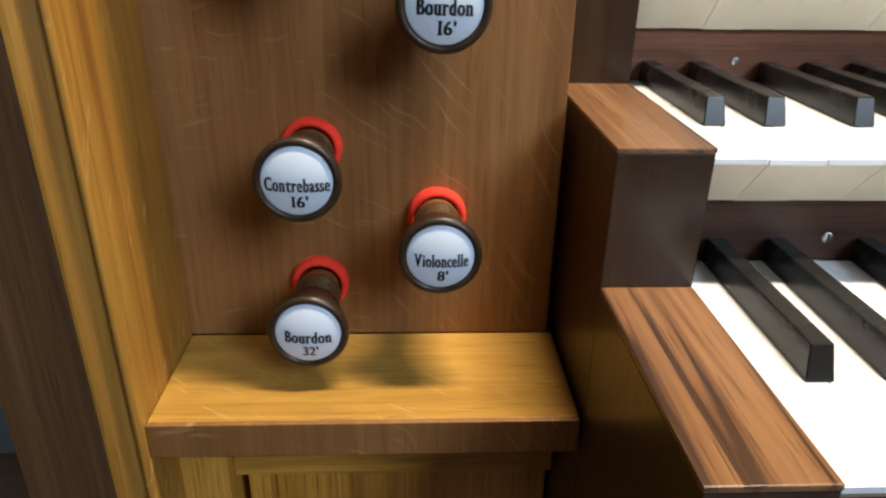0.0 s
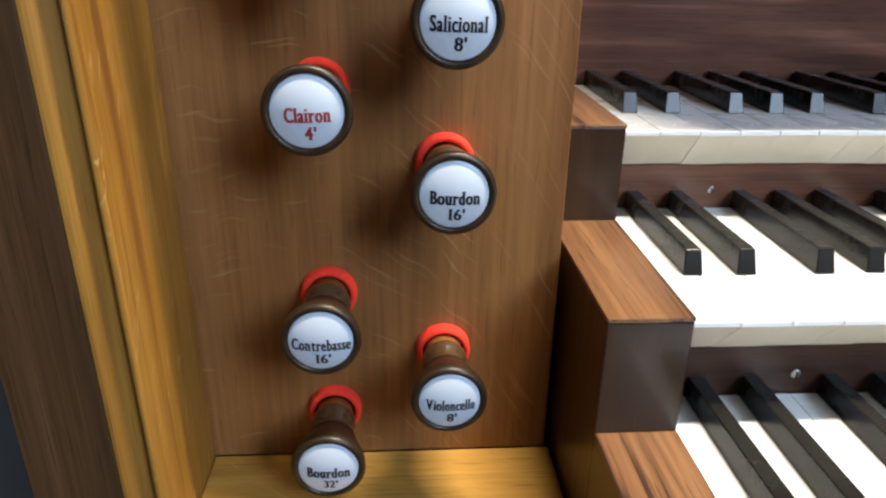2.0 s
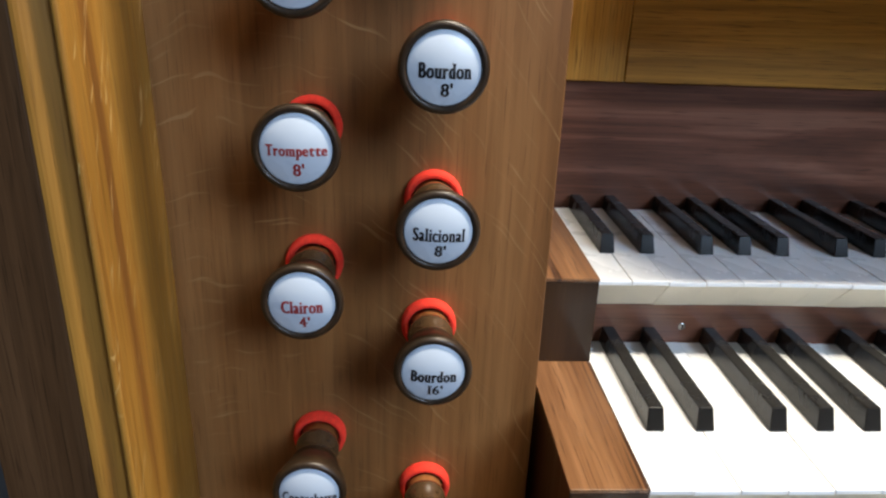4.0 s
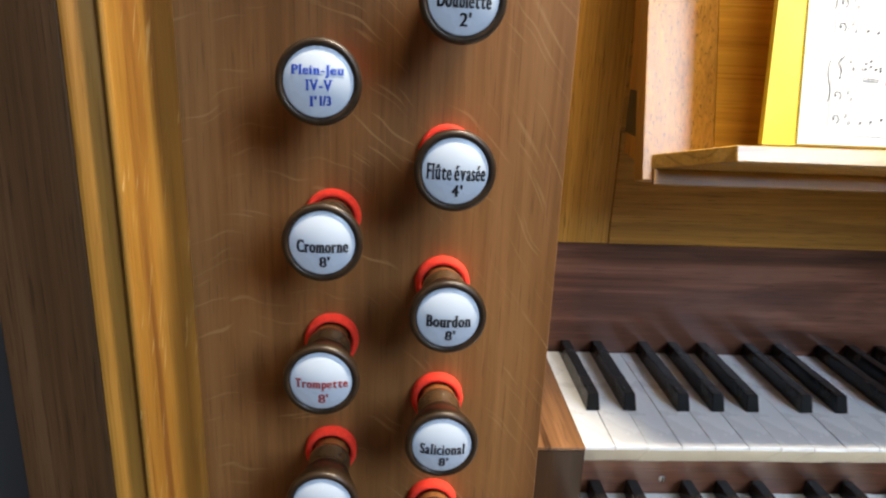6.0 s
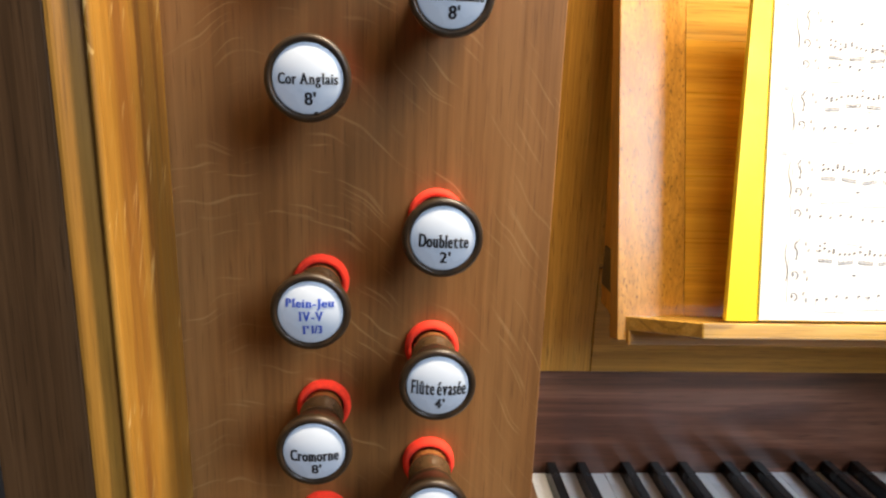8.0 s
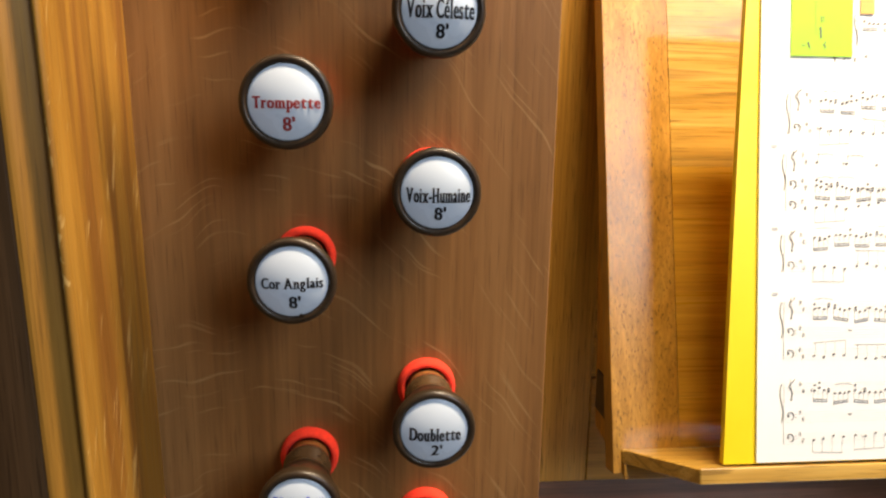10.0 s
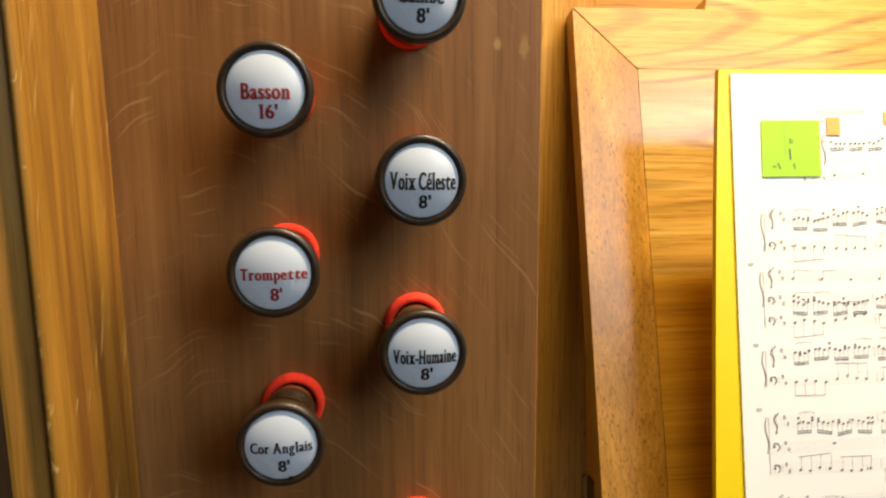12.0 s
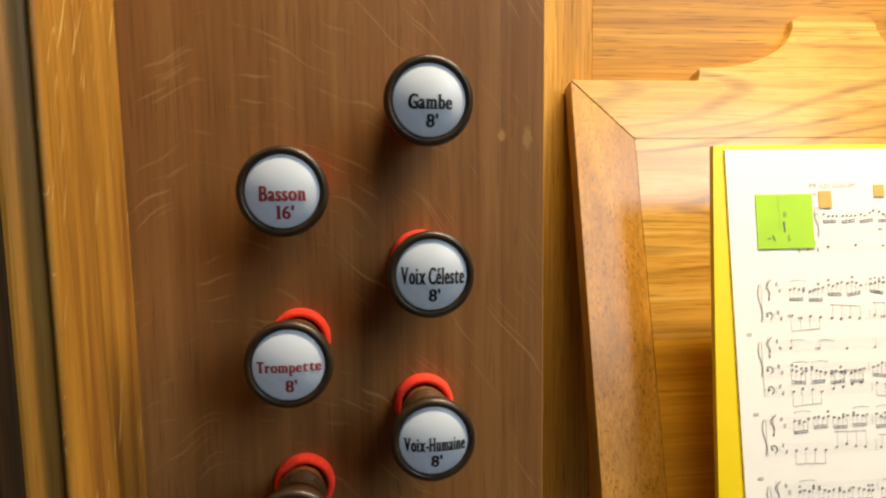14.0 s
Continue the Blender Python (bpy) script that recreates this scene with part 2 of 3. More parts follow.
def add_box(bm, x0, x1, y0, y1, z0, z1):
    m = Matrix.LocRotScale(((x0 + x1) / 2, (y0 + y1) / 2, (z0 + z1) / 2), None, (x1 - x0, y1 - y0, z1 - z0))
    bmesh.ops.create_cube(bm, size=1.0, matrix=m)


def soften(bm, bevel, segments=2):
    if bevel:
        bmesh.ops.bevel(bm, geom=bm.edges[:], offset=bevel, segments=segments, affect="EDGES", profile=0.6)
    return bm


def prism(outline, lift, a, b, bevel=0.0):
    """A solid over a flat outline: lift(u, v, w) gives the place, w from a to b."""
    bm = bmesh.new()
    low = [bm.verts.new(lift(u, v, a)) for u, v in outline]
    high = [bm.verts.new(lift(u, v, b)) for u, v in outline]
    bm.faces.new(low)
    bm.faces.new(high[::-1])
    for i in range(len(outline)):
        j = (i + 1) % len(outline)
        bm.faces.new((low[i], high[i], high[j], low[j]))
    bmesh.ops.recalc_face_normals(bm, faces=bm.faces[:])
    return soften(bm, bevel, 1)


def turned(profile, steps=48):
    """A body turned round the y axis from rows of (radius, y)."""
    bm = bmesh.new()
    rings = []
    for r, y in profile:
        if r < 1e-6:
            rings.append([bm.verts.new((0, y, 0))])
        else:
            rings.append([bm.verts.new((r * math.cos(2 * math.pi * k / steps), y, r * math.sin(2 * math.pi * k / steps))) for k in range(steps)])
    for a, b in zip(rings, rings[1:]):
        for k in range(steps):
            q = (k + 1) % steps
            if len(a) == 1 and len(b) == 1:
                continue
            if len(a) == 1:
                bm.faces.new((a[0], b[q], b[k]))
            elif len(b) == 1:
                bm.faces.new((a[k], a[q], b[0]))
            else:
                bm.faces.new((a[k], a[q], b[q], b[k]))
    bmesh.ops.recalc_face_normals(bm, faces=bm.faces[:])
    return bm


def mesh_of(name, bm, material, smooth=False):
    me = bpy.data.meshes.new(name)
    bm.to_mesh(me)
    bm.free()
    me.materials.append(material)
    if smooth:
        me.polygons.foreach_set("use_smooth", [True] * len(me.polygons))
    return me


def thing(name, place, label, category, group=""):
    ob = new(name)
    ob.location = place
    ob.empty_display_size = 0.02
    return tagged(ob, label, category, group)


def origin(ob):
    return ob.location + (origin(ob.parent) if ob.parent else Vector())


def put(name, mesh, parent, place=(0, 0, 0), label=""):
    """A part on a mesh in the parent's own coordinates."""
    ob = new(name, mesh)
    ob.parent = parent
    ob.location = place
    return tagged(ob, label)


def part(name, bm, material, parent, label="", smooth=False):
    """A part whose bmesh is in world coordinates, under a thing or a part."""
    ob = new(name, mesh_of(name, bm, material, smooth))
    ob.parent = parent
    ob.location = -origin(parent)
    return tagged(ob, label)


def setting(name, bm, material, label, category):
    return tagged(new(name, mesh_of(name, bm, material)), label, category, kind="structure")


# ---------------------------------------------------------------- room round the console
def build_room():
    x0, x1, y0, y1, h = -1.7, 3.4, -3.2, 0.75, 4.0
    setting("floor", box(x0, x1, y0, y1, -0.05, 0.0), floor_boards, "worn brown wooden floor boards", "floor")
    setting("ceiling", box(x0, x1, y0, y1, h, h + 0.1), ceiling_paint, "plain white plaster ceiling", "ceiling")
    setting("wall_west", box(x0 - 0.2, x0, y0, y1, 0, h), plaster, "plain grey plastered wall beside the organ", "wall")
    setting("wall_east", box(x1, x1 + 0.2, y0, y1, 0, h), plaster, "plain grey plastered wall", "wall")
    setting("wall_north", box(x0, x1, y1, y1 + 0.2, 0, h), plaster, "plain grey plastered wall behind the organ", "wall")
    bm = bmesh.new()
    a, b, c, d = 1.25, 2.65, 2.15, 3.70
    add_box(bm, x0, a, y0 - 0.2, y0, 0, h)
    add_box(bm, b, x1, y0 - 0.2, y0, 0, h)
    add_box(bm, a, b, y0 - 0.2, y0, 0, c)
    add_box(bm, a, b, y0 - 0.2, y0, d, h)
    setting("wall_south", bm, plaster, "grey plastered wall with a tall window opening", "wall")
    w = thing("window_1", (1.95, y0, c), "tall white-painted window in the plastered wall", "window")
    w["kind"] = "structure"
    for q in ((a, a + 0.05, c, d), (b - 0.05, b, c, d), (a + 0.05, b - 0.05, c, c + 0.05), (a + 0.05, b - 0.05, d - 0.05, d)):
        part("window_frame", box(q[0], q[1], y0 - 0.16, y0 - 0.08, q[2], q[3], 0.004), white_frame, w)


build_room()


# ---------------------------------------------------------------- case of the console
PANEL_L, PANEL_R = -0.1956, -0.0015
TOP = 1.64


def build_case():
    setting("jamb_panel", box(PANEL_L - 0.005, PANEL_R, 0.0, 0.022, 0.72, TOP, 0.0006, 1), oak_panel,
            "brown quarter-sawn oak stop panel with pale ray flecks", "panel")
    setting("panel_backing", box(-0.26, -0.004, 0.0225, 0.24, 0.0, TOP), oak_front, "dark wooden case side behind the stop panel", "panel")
    # inner cheek beside the stop panel, with a groove and a rounded nosing
    cheek = thing("console_cheek", (PANEL_L - 0.02, -0.06, 0.0), "honey-coloured oak console cheek with a grooved rounded nosing", "cheek")
    lean = lambda u, v, w: (u + 0.0090 * (1.20 - w), v, w)  # the cheek leans out a little towards its top
    edge = PANEL_L - 0.0010
    board = [(PANEL_L - 0.0290, -0.0002), (PANEL_L, -0.0002), (PANEL_L, -0.0700)]
    for k in range(7):  # eased front corner
        a = math.pi / 2 * k / 6
        board.append((edge - 0.0010 + 0.0020 * math.cos(a), -0.0770 - 0.0020 * math.sin(a)))
    board += [(edge - 0.0017, -0.0788), (edge - 0.0019, -0.0720), (PANEL_L - 0.0290, -0.0720)]
    part("cheek_board", prism(board, lean, 0.0, TOP), oak_jamb, cheek)
    # rounded lipping outside the groove, falling away towards it
    lip = [(edge - 0.0150, -0.0722), (edge - 0.0022, -0.0722)]
    for k in range(9):
        a = math.pi / 2 * k / 8
        lip.append((edge - 0.0024 - 0.0124 * (k / 8) ** 0.85, -0.0736 - 0.0068 * math.sin(a) ** 1.25))
    lip += [(edge - 0.0152, -0.0796)]
    part("nosing", prism(lip, lean, 0.0, TOP), oak_lip, cheek)
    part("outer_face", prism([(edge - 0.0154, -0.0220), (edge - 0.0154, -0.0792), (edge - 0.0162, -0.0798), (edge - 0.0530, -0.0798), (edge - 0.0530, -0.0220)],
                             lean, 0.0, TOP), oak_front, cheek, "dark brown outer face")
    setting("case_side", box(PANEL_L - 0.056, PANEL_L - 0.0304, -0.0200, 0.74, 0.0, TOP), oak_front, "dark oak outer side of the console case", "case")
    # front below the stop panel
    front = thing("lower_front", (-0.1, -0.03, 0.0), "honey oak frame-and-panel front below the stop shelf", "panel")
    part("stile", box(PANEL_L + 0.004, -0.168, -0.046, -0.0004, 0.0, 0.7018, 0.001, 1), oak_up, front)
    part("rail", box(-0.168, 0.0, -0.036, 0.0, 0.655, 0.7018, 0.001, 1), oak_cross, front)
    part("moulding", box(-0.162, -0.150, -0.033, 0.0, 0.0, 0.6545, 0.002, 2), oak_up, front)
    part("panel", box(-0.1495, 0.0, -0.022, 0.0, 0.0, 0.6545), oak_up, front)
    shelf = thing("stop_shelf", (-0.1, -0.04, 0.7022), "pale honey oak shelf with dark front edge below the organ stops", "shelf")
    part("shelf_board", box(PANEL_L + 0.0046, 0.0008, -0.0722, -0.0003, 0.7022, 0.72, 0.0005, 1), oak_shelf, shelf)
    part("front_edge", box(PANEL_L + 0.0046, 0.0008, -0.0750, -0.0723, 0.7020, 0.7199, 0.0007, 2), oak_panel, shelf, "brown front edge")
    # back of the console over the keys
    bx1 = 0.56
    setting("back_stile", box(-0.0035, 0.0875, 0.198, 0.222, 0.9965, TOP, 0.0008, 1), oak_up, "honey oak upright at the back of the console", "panel")
    setting("back_panel", box(0.0879, bx1, 0.2005, 0.222, 1.09, TOP, 0.0006, 1), oak_cross, "honey oak back panel with level grain", "panel")
    setting("back_rail", box(0.0879, bx1, 0.198, 0.222, 0.9965, 1.0896, 0.0008, 1), oak_cross, "honey oak rail above the upper keyboard", "panel")
    setting("nameboard", box(0.0, bx1, 0.2030, 0.222, 0.62, 0.9960), rose_cross, "dark reddish rosewood board behind the upper keyboard", "panel")
    setting("case_right", box(bx1, bx1 + 0.03, -0.19, 0.24, 0.0, TOP), oak_front, "plain oak side closing the console", "case")
    setting("key_bed", box(0.0024, bx1, -0.158, 0.2025, 0.60, 0.66), rose_side_shaded, "dark wooden key bed under the keyboards", "key bed")


build_case()


# ---------------------------------------------------------------- the three keyboards
KEY = 0.02348
KEY_X = 0.0408
WHITES = 22
SHARP_AT = {0: 0.0203, 1: 0.0480, 3: 0.0891, 4: 0.1158, 5: 0.1427}


def white_meshes(name, length):
    w, g = KEY / 2, 0.00014
    top = prism([(0.0, 0.0), (0.0, -0.003), (0.002, -0.003), (length, -0.003), (length, 0.0)],
                lambda u, v, s: (s, u, v), -w + g, w - g, 0.0004)
    body = prism([(0.0006, -0.0031), (0.0215, -0.0255), (length, -0.0255), (length, -0.0031)],
                 lambda u, v, s: (s, u, v), -w + 0.00005, w - 0.00005)
    return mesh_of(name + "_plate", top, ivory_top), mesh_of(name + "_body", body, ivory_front)


def sharp_mesh(name, length):
    bm = bmesh.new()
    a, b, h = 0.0051, 0.0041, 0.0128
    foot = [(-a, 0, 0), (a, 0, 0), (a, length, 0), (-a, length, 0)]
    head = [(-b, 0.0041, h), (b, 0.0041, h), (b, length, h - 0.0015), (-b, length, h - 0.0015)]
    f = [bm.verts.new(p) for p in foot]
    t = [bm.verts.new(p) for p in head]
    bm.faces.new(f[::-1])
    bm.faces.new(t)
    for i in range(4):
        j = (i + 1) % 4
        bm.faces.new((f[i], f[j], t[j], t[i]))
    bmesh.ops.recalc_face_normals(bm, faces=bm.faces[:])
    return mesh_of(name, soften(bm, 0.0005, 1), ebony)


def build_manual(front, top, back, cheek_front, cheek_back, cheek_top, cheek_low, slip_low, which, screws):
    k = thing("organ_keyboard", (KEY_X, front, top), f"{which} organ keyboard with white naturals and black sharps", "keyboard", "three organ keyboards")
    plate, body = white_meshes("white_key", back - front)
    sharp_front = 0.0468
    sharp = sharp_mesh("black_key", back - front - sharp_front)
    for i in range(WHITES):
        rng = random.Random(i * 7 + int(top * 1000))
        ob = put("white_key", plate, k, ((i + 0.5) * KEY, 0, rng.uniform(-0.0003, 0.0003)))
        put("key_body", body, ob)
    for i in range(WHITES - 1):
        if i % 7 in SHARP_AT:
            put("black_key", sharp, k, ((i // 7) * 7 * KEY + SHARP_AT[i % 7], sharp_front, 0.0001))
    # slips below the uppermost keyboard get the copy with painted shade
    slip = part("key_slip", box(KEY_X - 0.0002, KEY_X + WHITES * KEY, front + 0.0262, front + 0.040, slip_low, top - 0.0262, 0.0008, 1), rose_cross if which == "uppermost" else rose_slip_shaded, k, "dark rosewood key slip, shade painted in on the lower keyboards")
    for x, y, z in screws:
        screw = bmesh.new()
        bmesh.ops.create_uvsphere(screw, u_segments=20, v_segments=10, radius=0.0026, matrix=Matrix.LocRotScale((x, y, z), None, (1, 0.35, 1)))
        part("screw", screw, steel, slip, "slotted steel screw", True)
        part("screw", box(x - 0.0004, x + 0.0004, y - 0.00102, y - 0.0006, z - 0.0022, z + 0.0022), iron, slip, "dark screw slot")
    # same rosewood throughout: sides painted in shade, cap in its lighter lit tone
    block = part("key_cheek", box(0.0022, 0.0403, cheek_front, cheek_back, cheek_low, cheek_top - 0.0024, 0.0006, 2), rose_side_shaded, k, "polished rosewood end block, side shade put into its dark colour")
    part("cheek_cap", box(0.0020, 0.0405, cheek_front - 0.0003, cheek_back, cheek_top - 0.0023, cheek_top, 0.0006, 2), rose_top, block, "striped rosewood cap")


build_manual(-0.1840, 0.7837, -0.0436, -0.1865, -0.0747, 0.7870, 0.58, 0.665, "lowest", [])
build_manual(-0.0688, 0.8399, 0.0796, -0.0745, 0.0428, 0.8457, 0.60, 0.775, "middle", [(0.1128, -0.0428, 0.7947)])
build_manual(0.0545, 0.8950, 0.2024, 0.0430, 0.2026, 0.9015, 0.60, 0.830, "uppermost", [(0.1120, 0.0805, 0.8512)])


# ---------------------------------------------------------------- stop knobs
FACE = 0.01475


def dome(x, z):
    return -0.0536 + 0.0028 * min(1.0, (x * x + z * z) / FACE ** 2) - 0.00022


GLYPHS = {}


def add_serifs(me):
    """Hairline serifs at the flat ends of a character's stems."""
    bm = bmesh.new()
    bm.from_mesh(me)
    ends = []
    for e in bm.edges:
        a, b = e.verts[0].co, e.verts[1].co
        if len(e.link_faces) == 1 and abs(a.y - b.y) < 0.002 and 0.04 < abs(a.x - b.x) < 0.16:
            inward = 1 if e.link_faces[0].calc_center_median().y > a.y else -1
            ends.append((min(a.x, b.x) - 0.055, max(a.x, b.x) + 0.055, a.y, a.y + inward * 0.042))
    for x0, x1, y0, y1 in ends:
        bm.faces.new([bm.verts.new((x, y, 0.0)) for x, y in ((x0, y0), (x1, y0), (x1, y1), (x0, y1))])
    bm.to_mesh(me)
    bm.free()


def glyph(char, bold):
    """The outline of one character, 1 high to the em, from the built-in font."""
    if (char, bold) not in GLYPHS:
        cu = bpy.data.curves.new("glyph", "FONT")
        cu.body, cu.size, cu.resolution_u, cu.offset = char, 1.0, 4, bold
        tmp = bpy.data.objects.new("glyph", cu)
        scene.collection.objects.link(tmp)
        me = bpy.data.meshes.new_from_object(tmp.evaluated_get(bpy.context.evaluated_depsgraph_get()))
        bpy.data.objects.remove(tmp)
        if char.isalnum():
            add_serifs(me)
        GLYPHS[char, bold] = me
    return GLYPHS[char, bold]


def lettering(text, width, height, x, z, bold=0.0, stem=0.0):
    bm = bmesh.new()
    pen = 0.0
    for char in text:
        if char == " ":
            pen += 0.24
            continue
        me = glyph(char, bold)
        left = min(v.co.x for v in me.vertices)
        right = max(v.co.x for v in me.vertices)
        start = len(bm.verts)
        bm.from_mesh(me)
        bm.verts.ensure_lookup_table()
        for v in bm.verts[start:]:
            v.co.x += pen - left
        pen += right - left + 0.115
    xs, ys = [v.co.x for v in bm.verts], [v.co.y for v in bm.verts]
    fx, fy = width / (max(xs) - min(xs)), height / (max(ys) - min(ys))
    mx, my = (max(xs) + min(xs)) / 2, (max(ys) + min(ys)) / 2
    for v in bm.verts:
        v.co = (x + (v.co.x - mx) * fx, 0, z + (v.co.y - my) * fy)
    if stem:  # broad upright strokes, as in the engraved lettering
        once = bpy.data.meshes.new("once")
        bm.to_mesh(once)
        for k, (dx, dz) in enumerate(((-stem, 0), (stem, 0), (-stem / 2, 0.3 * stem), (stem / 2, -0.3 * stem))):
            start = len(bm.verts)
            bm.from_mesh(once)
            bm.verts.ensure_lookup_table()
            for v in bm.verts[start:]:
                v.co.x += dx
                v.co.z += dz
                v.co.y -= 0.00002 * (k + 1)
        bpy.data.meshes.remove(once)
    return bm


COLLAR = [(0.0, 0.0), (0.0101, -0.0002), (0.0101, -0.0108), (0.0104, -0.0114), (0.0, -0.0116)]
SHANK = [(0.0, -0.0110), (0.0104, -0.0114), (0.0112, -0.0124), (0.0117, -0.0142), (0.0117, -0.0158), (0.0111, -0.0178), (0.0101, -0.0200), (0.0096, -0.0222), (0.0096, -0.0242),
         (0.0101, -0.0260), (0.0114, -0.0274), (0.0, -0.0278)]
HEAD = [(0.0, -0.0271), (0.0113, -0.0273), (0.0122, -0.0284), (0.0125, -0.0298), (0.0124, -0.0308), (0.0129, -0.0326), (0.0142, -0.0358), (0.0158, -0.0398), (0.0173, -0.0440), (0.0182, -0.0472), (0.0184, -0.0492),
        (0.0181, -0.0506), (0.0173, -0.0514), (0.0163, -0.0517), (0.01518, -0.0512), (0.0149, -0.0498), (0.0, -0.0495)]
DISC = [(0.01480, -0.0499), (FACE, -0.0506)] + [(FACE * math.cos(a), -0.0536 + 0.0028 * math.cos(a) ** 2) for a in [math.pi / 2 * k / 10 for k in range(1, 11)]]
DISC[-1] = (0.0, -0.0536)
ring_profile = [(0.0106, -0.0002), (0.0106, -0.0040), (0.0114, -0.0062), (0.0127, -0.0070), (0.0139, -0.0061), (0.0145, -0.0038), (0.0145, -0.0002)]
head_mesh = mesh_of("knob_head", turned(HEAD, 64), knob_wood, True)
shank_mesh = mesh_of("shank", turned(SHANK, 40), shank_wood, True)
collar_mesh = mesh_of("collar", turned(COLLAR, 40), collar_wood, True)
disc_mesh = mesh_of("porcelain_face", turned(DISC, 64), porcelain, True)
ring_mesh = mesh_of("felt_ring", turned(ring_profile, 48), felt, True)

LEFT, RIGHT = -0.1215, -0.0622
STOPS = [
    (LEFT, 0.7515, "Bourdon", "32'", 0.0210, "black"),
    (LEFT, 0.8238, "Contrebasse", "16'", 0.0266, "black"),
    (RIGHT, 0.7894, "Violoncelle", "8'", 0.0236, "black"),
    (RIGHT, 0.8932, "Bourdon", "16'", 0.0212, "black"),
    (LEFT, 0.9280, "Clairon", "4'", 0.0184, "red"),
    (RIGHT, 0.9628, "Salicional", "8'", 0.0224, "black"),
    (LEFT, 0.9973, "Trompette", "8'", 0.0250, "red"),
    (RIGHT, 1.0313, "Bourdon", "8'", 0.0210, "black"),
    (LEFT + 0.0010, 1.0662, "Cromorne", "8'", 0.0230, "black"),
    (RIGHT, 1.1008, "Flûte évasée", "4'", 0.0262, "black"),
    (LEFT, 1.1368, "Plein-Jeu", "IV-V", 0.0222, "blue"),
    (RIGHT, 1.1726, "Doublette", "2'", 0.0224, "black"),
    (LEFT, 1.2404, "Cor Anglais", "8'", 0.0250, "black"),
    (RIGHT, 1.2772, "Voix-Humaine", "8'", 0.0262, "black"),
    (LEFT, 1.3124, "Trompette", "8'", 0.0262, "red"),
    (RIGHT, 1.3482, "Voix Céleste", "8'", 0.0264, "black"),
    (LEFT, 1.3834, "Basson", "16'", 0.0184, "red"),
    (RIGHT, 1.4192, "Gambe", "8'", 0.0178, "black"),
]


def build_knob(x, z, name, pitch, width, ink, i):
    rng = random.Random(i + 40)
    k = thing("organ_stop", (x, 0.0, z), f"dark wooden stop, white porcelain face lettered {name} {pitch}", "organ stop", "organ stops on the panel")
    put("felt_ring", ring_mesh, k, (rng.uniform(-0.0006, 0.0006), 0, rng.uniform(-0.0004, 0.0004)), "red felt ring")
    put("shank", shank_mesh, k, (0, 0, 0), "brown polished shank")
    put("collar", collar_mesh, k, (0, 0, 0), "light brown wooden collar")
    head = put("knob_head", head_mesh, k)
    put("porcelain_face", disc_mesh, head, (0, 0, 0), "white domed porcelain face")
    colour = {"black": black_ink, "red": red_ink, "blue": blue_ink}[ink]
    tall = any(c in name for c in "éû")
    if ink == "blue":
        lines = [(name, width, 0.0050, 0.0, 0.0046), (pitch, 0.0112, 0.0044, 0.0006, -0.0010), ("1'", 0.0032, 0.0044, -0.0020, -0.0076), ("1/3", 0.0050, 0.0040, 0.0030, -0.0074)]
    else:
        lines = [(name, width, 0.0070 if tall else 0.0059, 0.0004, 0.0 if tall else -0.0007), (pitch, 0.0023 * len(pitch) + 0.0002, 0.0054, 0.0012, -0.0081)]
    bm = bmesh.new()
    for text, w, h, dx, dz in lines:
        stem = 0.00030 * min(1.0, 8 / len(name)) if text == name else 0.00024
        one = lettering(text, w - 2 * stem, h, dx, dz, stem=stem)
        me = bpy.data.meshes.new("line")
        one.to_mesh(me)
        one.free()
        bm.from_mesh(me)
        bpy.data.meshes.remove(me)
    turn = math.radians(rng.uniform(-1.5, 1.5))
    for v in bm.verts:
        a, b = v.co.x, v.co.z
        a, b = a * math.cos(turn) - b * math.sin(turn), a * math.sin(turn) + b * math.cos(turn)
        v.co = (a, dome(a, b) + v.co.y, b)
    put("inscription", mesh_of("inscription", bm, colour), head, (0, 0, 0), f"{ink} lettering {name}")["kind"] = "stuff"


for i, row in enumerate(STOPS):
    build_knob(*row, i)
    if row[2] == "Cor Anglais":
        chip = bmesh.new()
        bmesh.ops.create_icosphere(chip, subdivisions=2, radius=0.0009, matrix=Matrix.LocRotScale((row[0] + 0.0038, -0.0511, row[1] - 0.0141), None, (1.3, 0.5, 0.7)))
        part("chip", chip, knob_wood, bpy.data.objects["organ_stop" if i == 0 else f"organ_stop.{i:03d}"], "dark chip in the rim")


# ---------------------------------------------------------------- music desk
DESK_X0, DESK_X1 = 0.0655, 0.5005
LEAN_BACK = math.atan(0.285)
DESK_FOOT = Vector((0.0, 0.0725, 1.076))
UP = Vector((0, math.sin(LEAN_BACK), math.cos(LEAN_BACK)))
OUT = Vector((0, -math.cos(LEAN_BACK), math.sin(LEAN_BACK)))


def on_desk(u, v, w):
    """u along x, v up the slope from the desk's foot, w out of its face."""
    return Vector((u, 0, 0)) + DESK_FOOT + UP * v + OUT * w


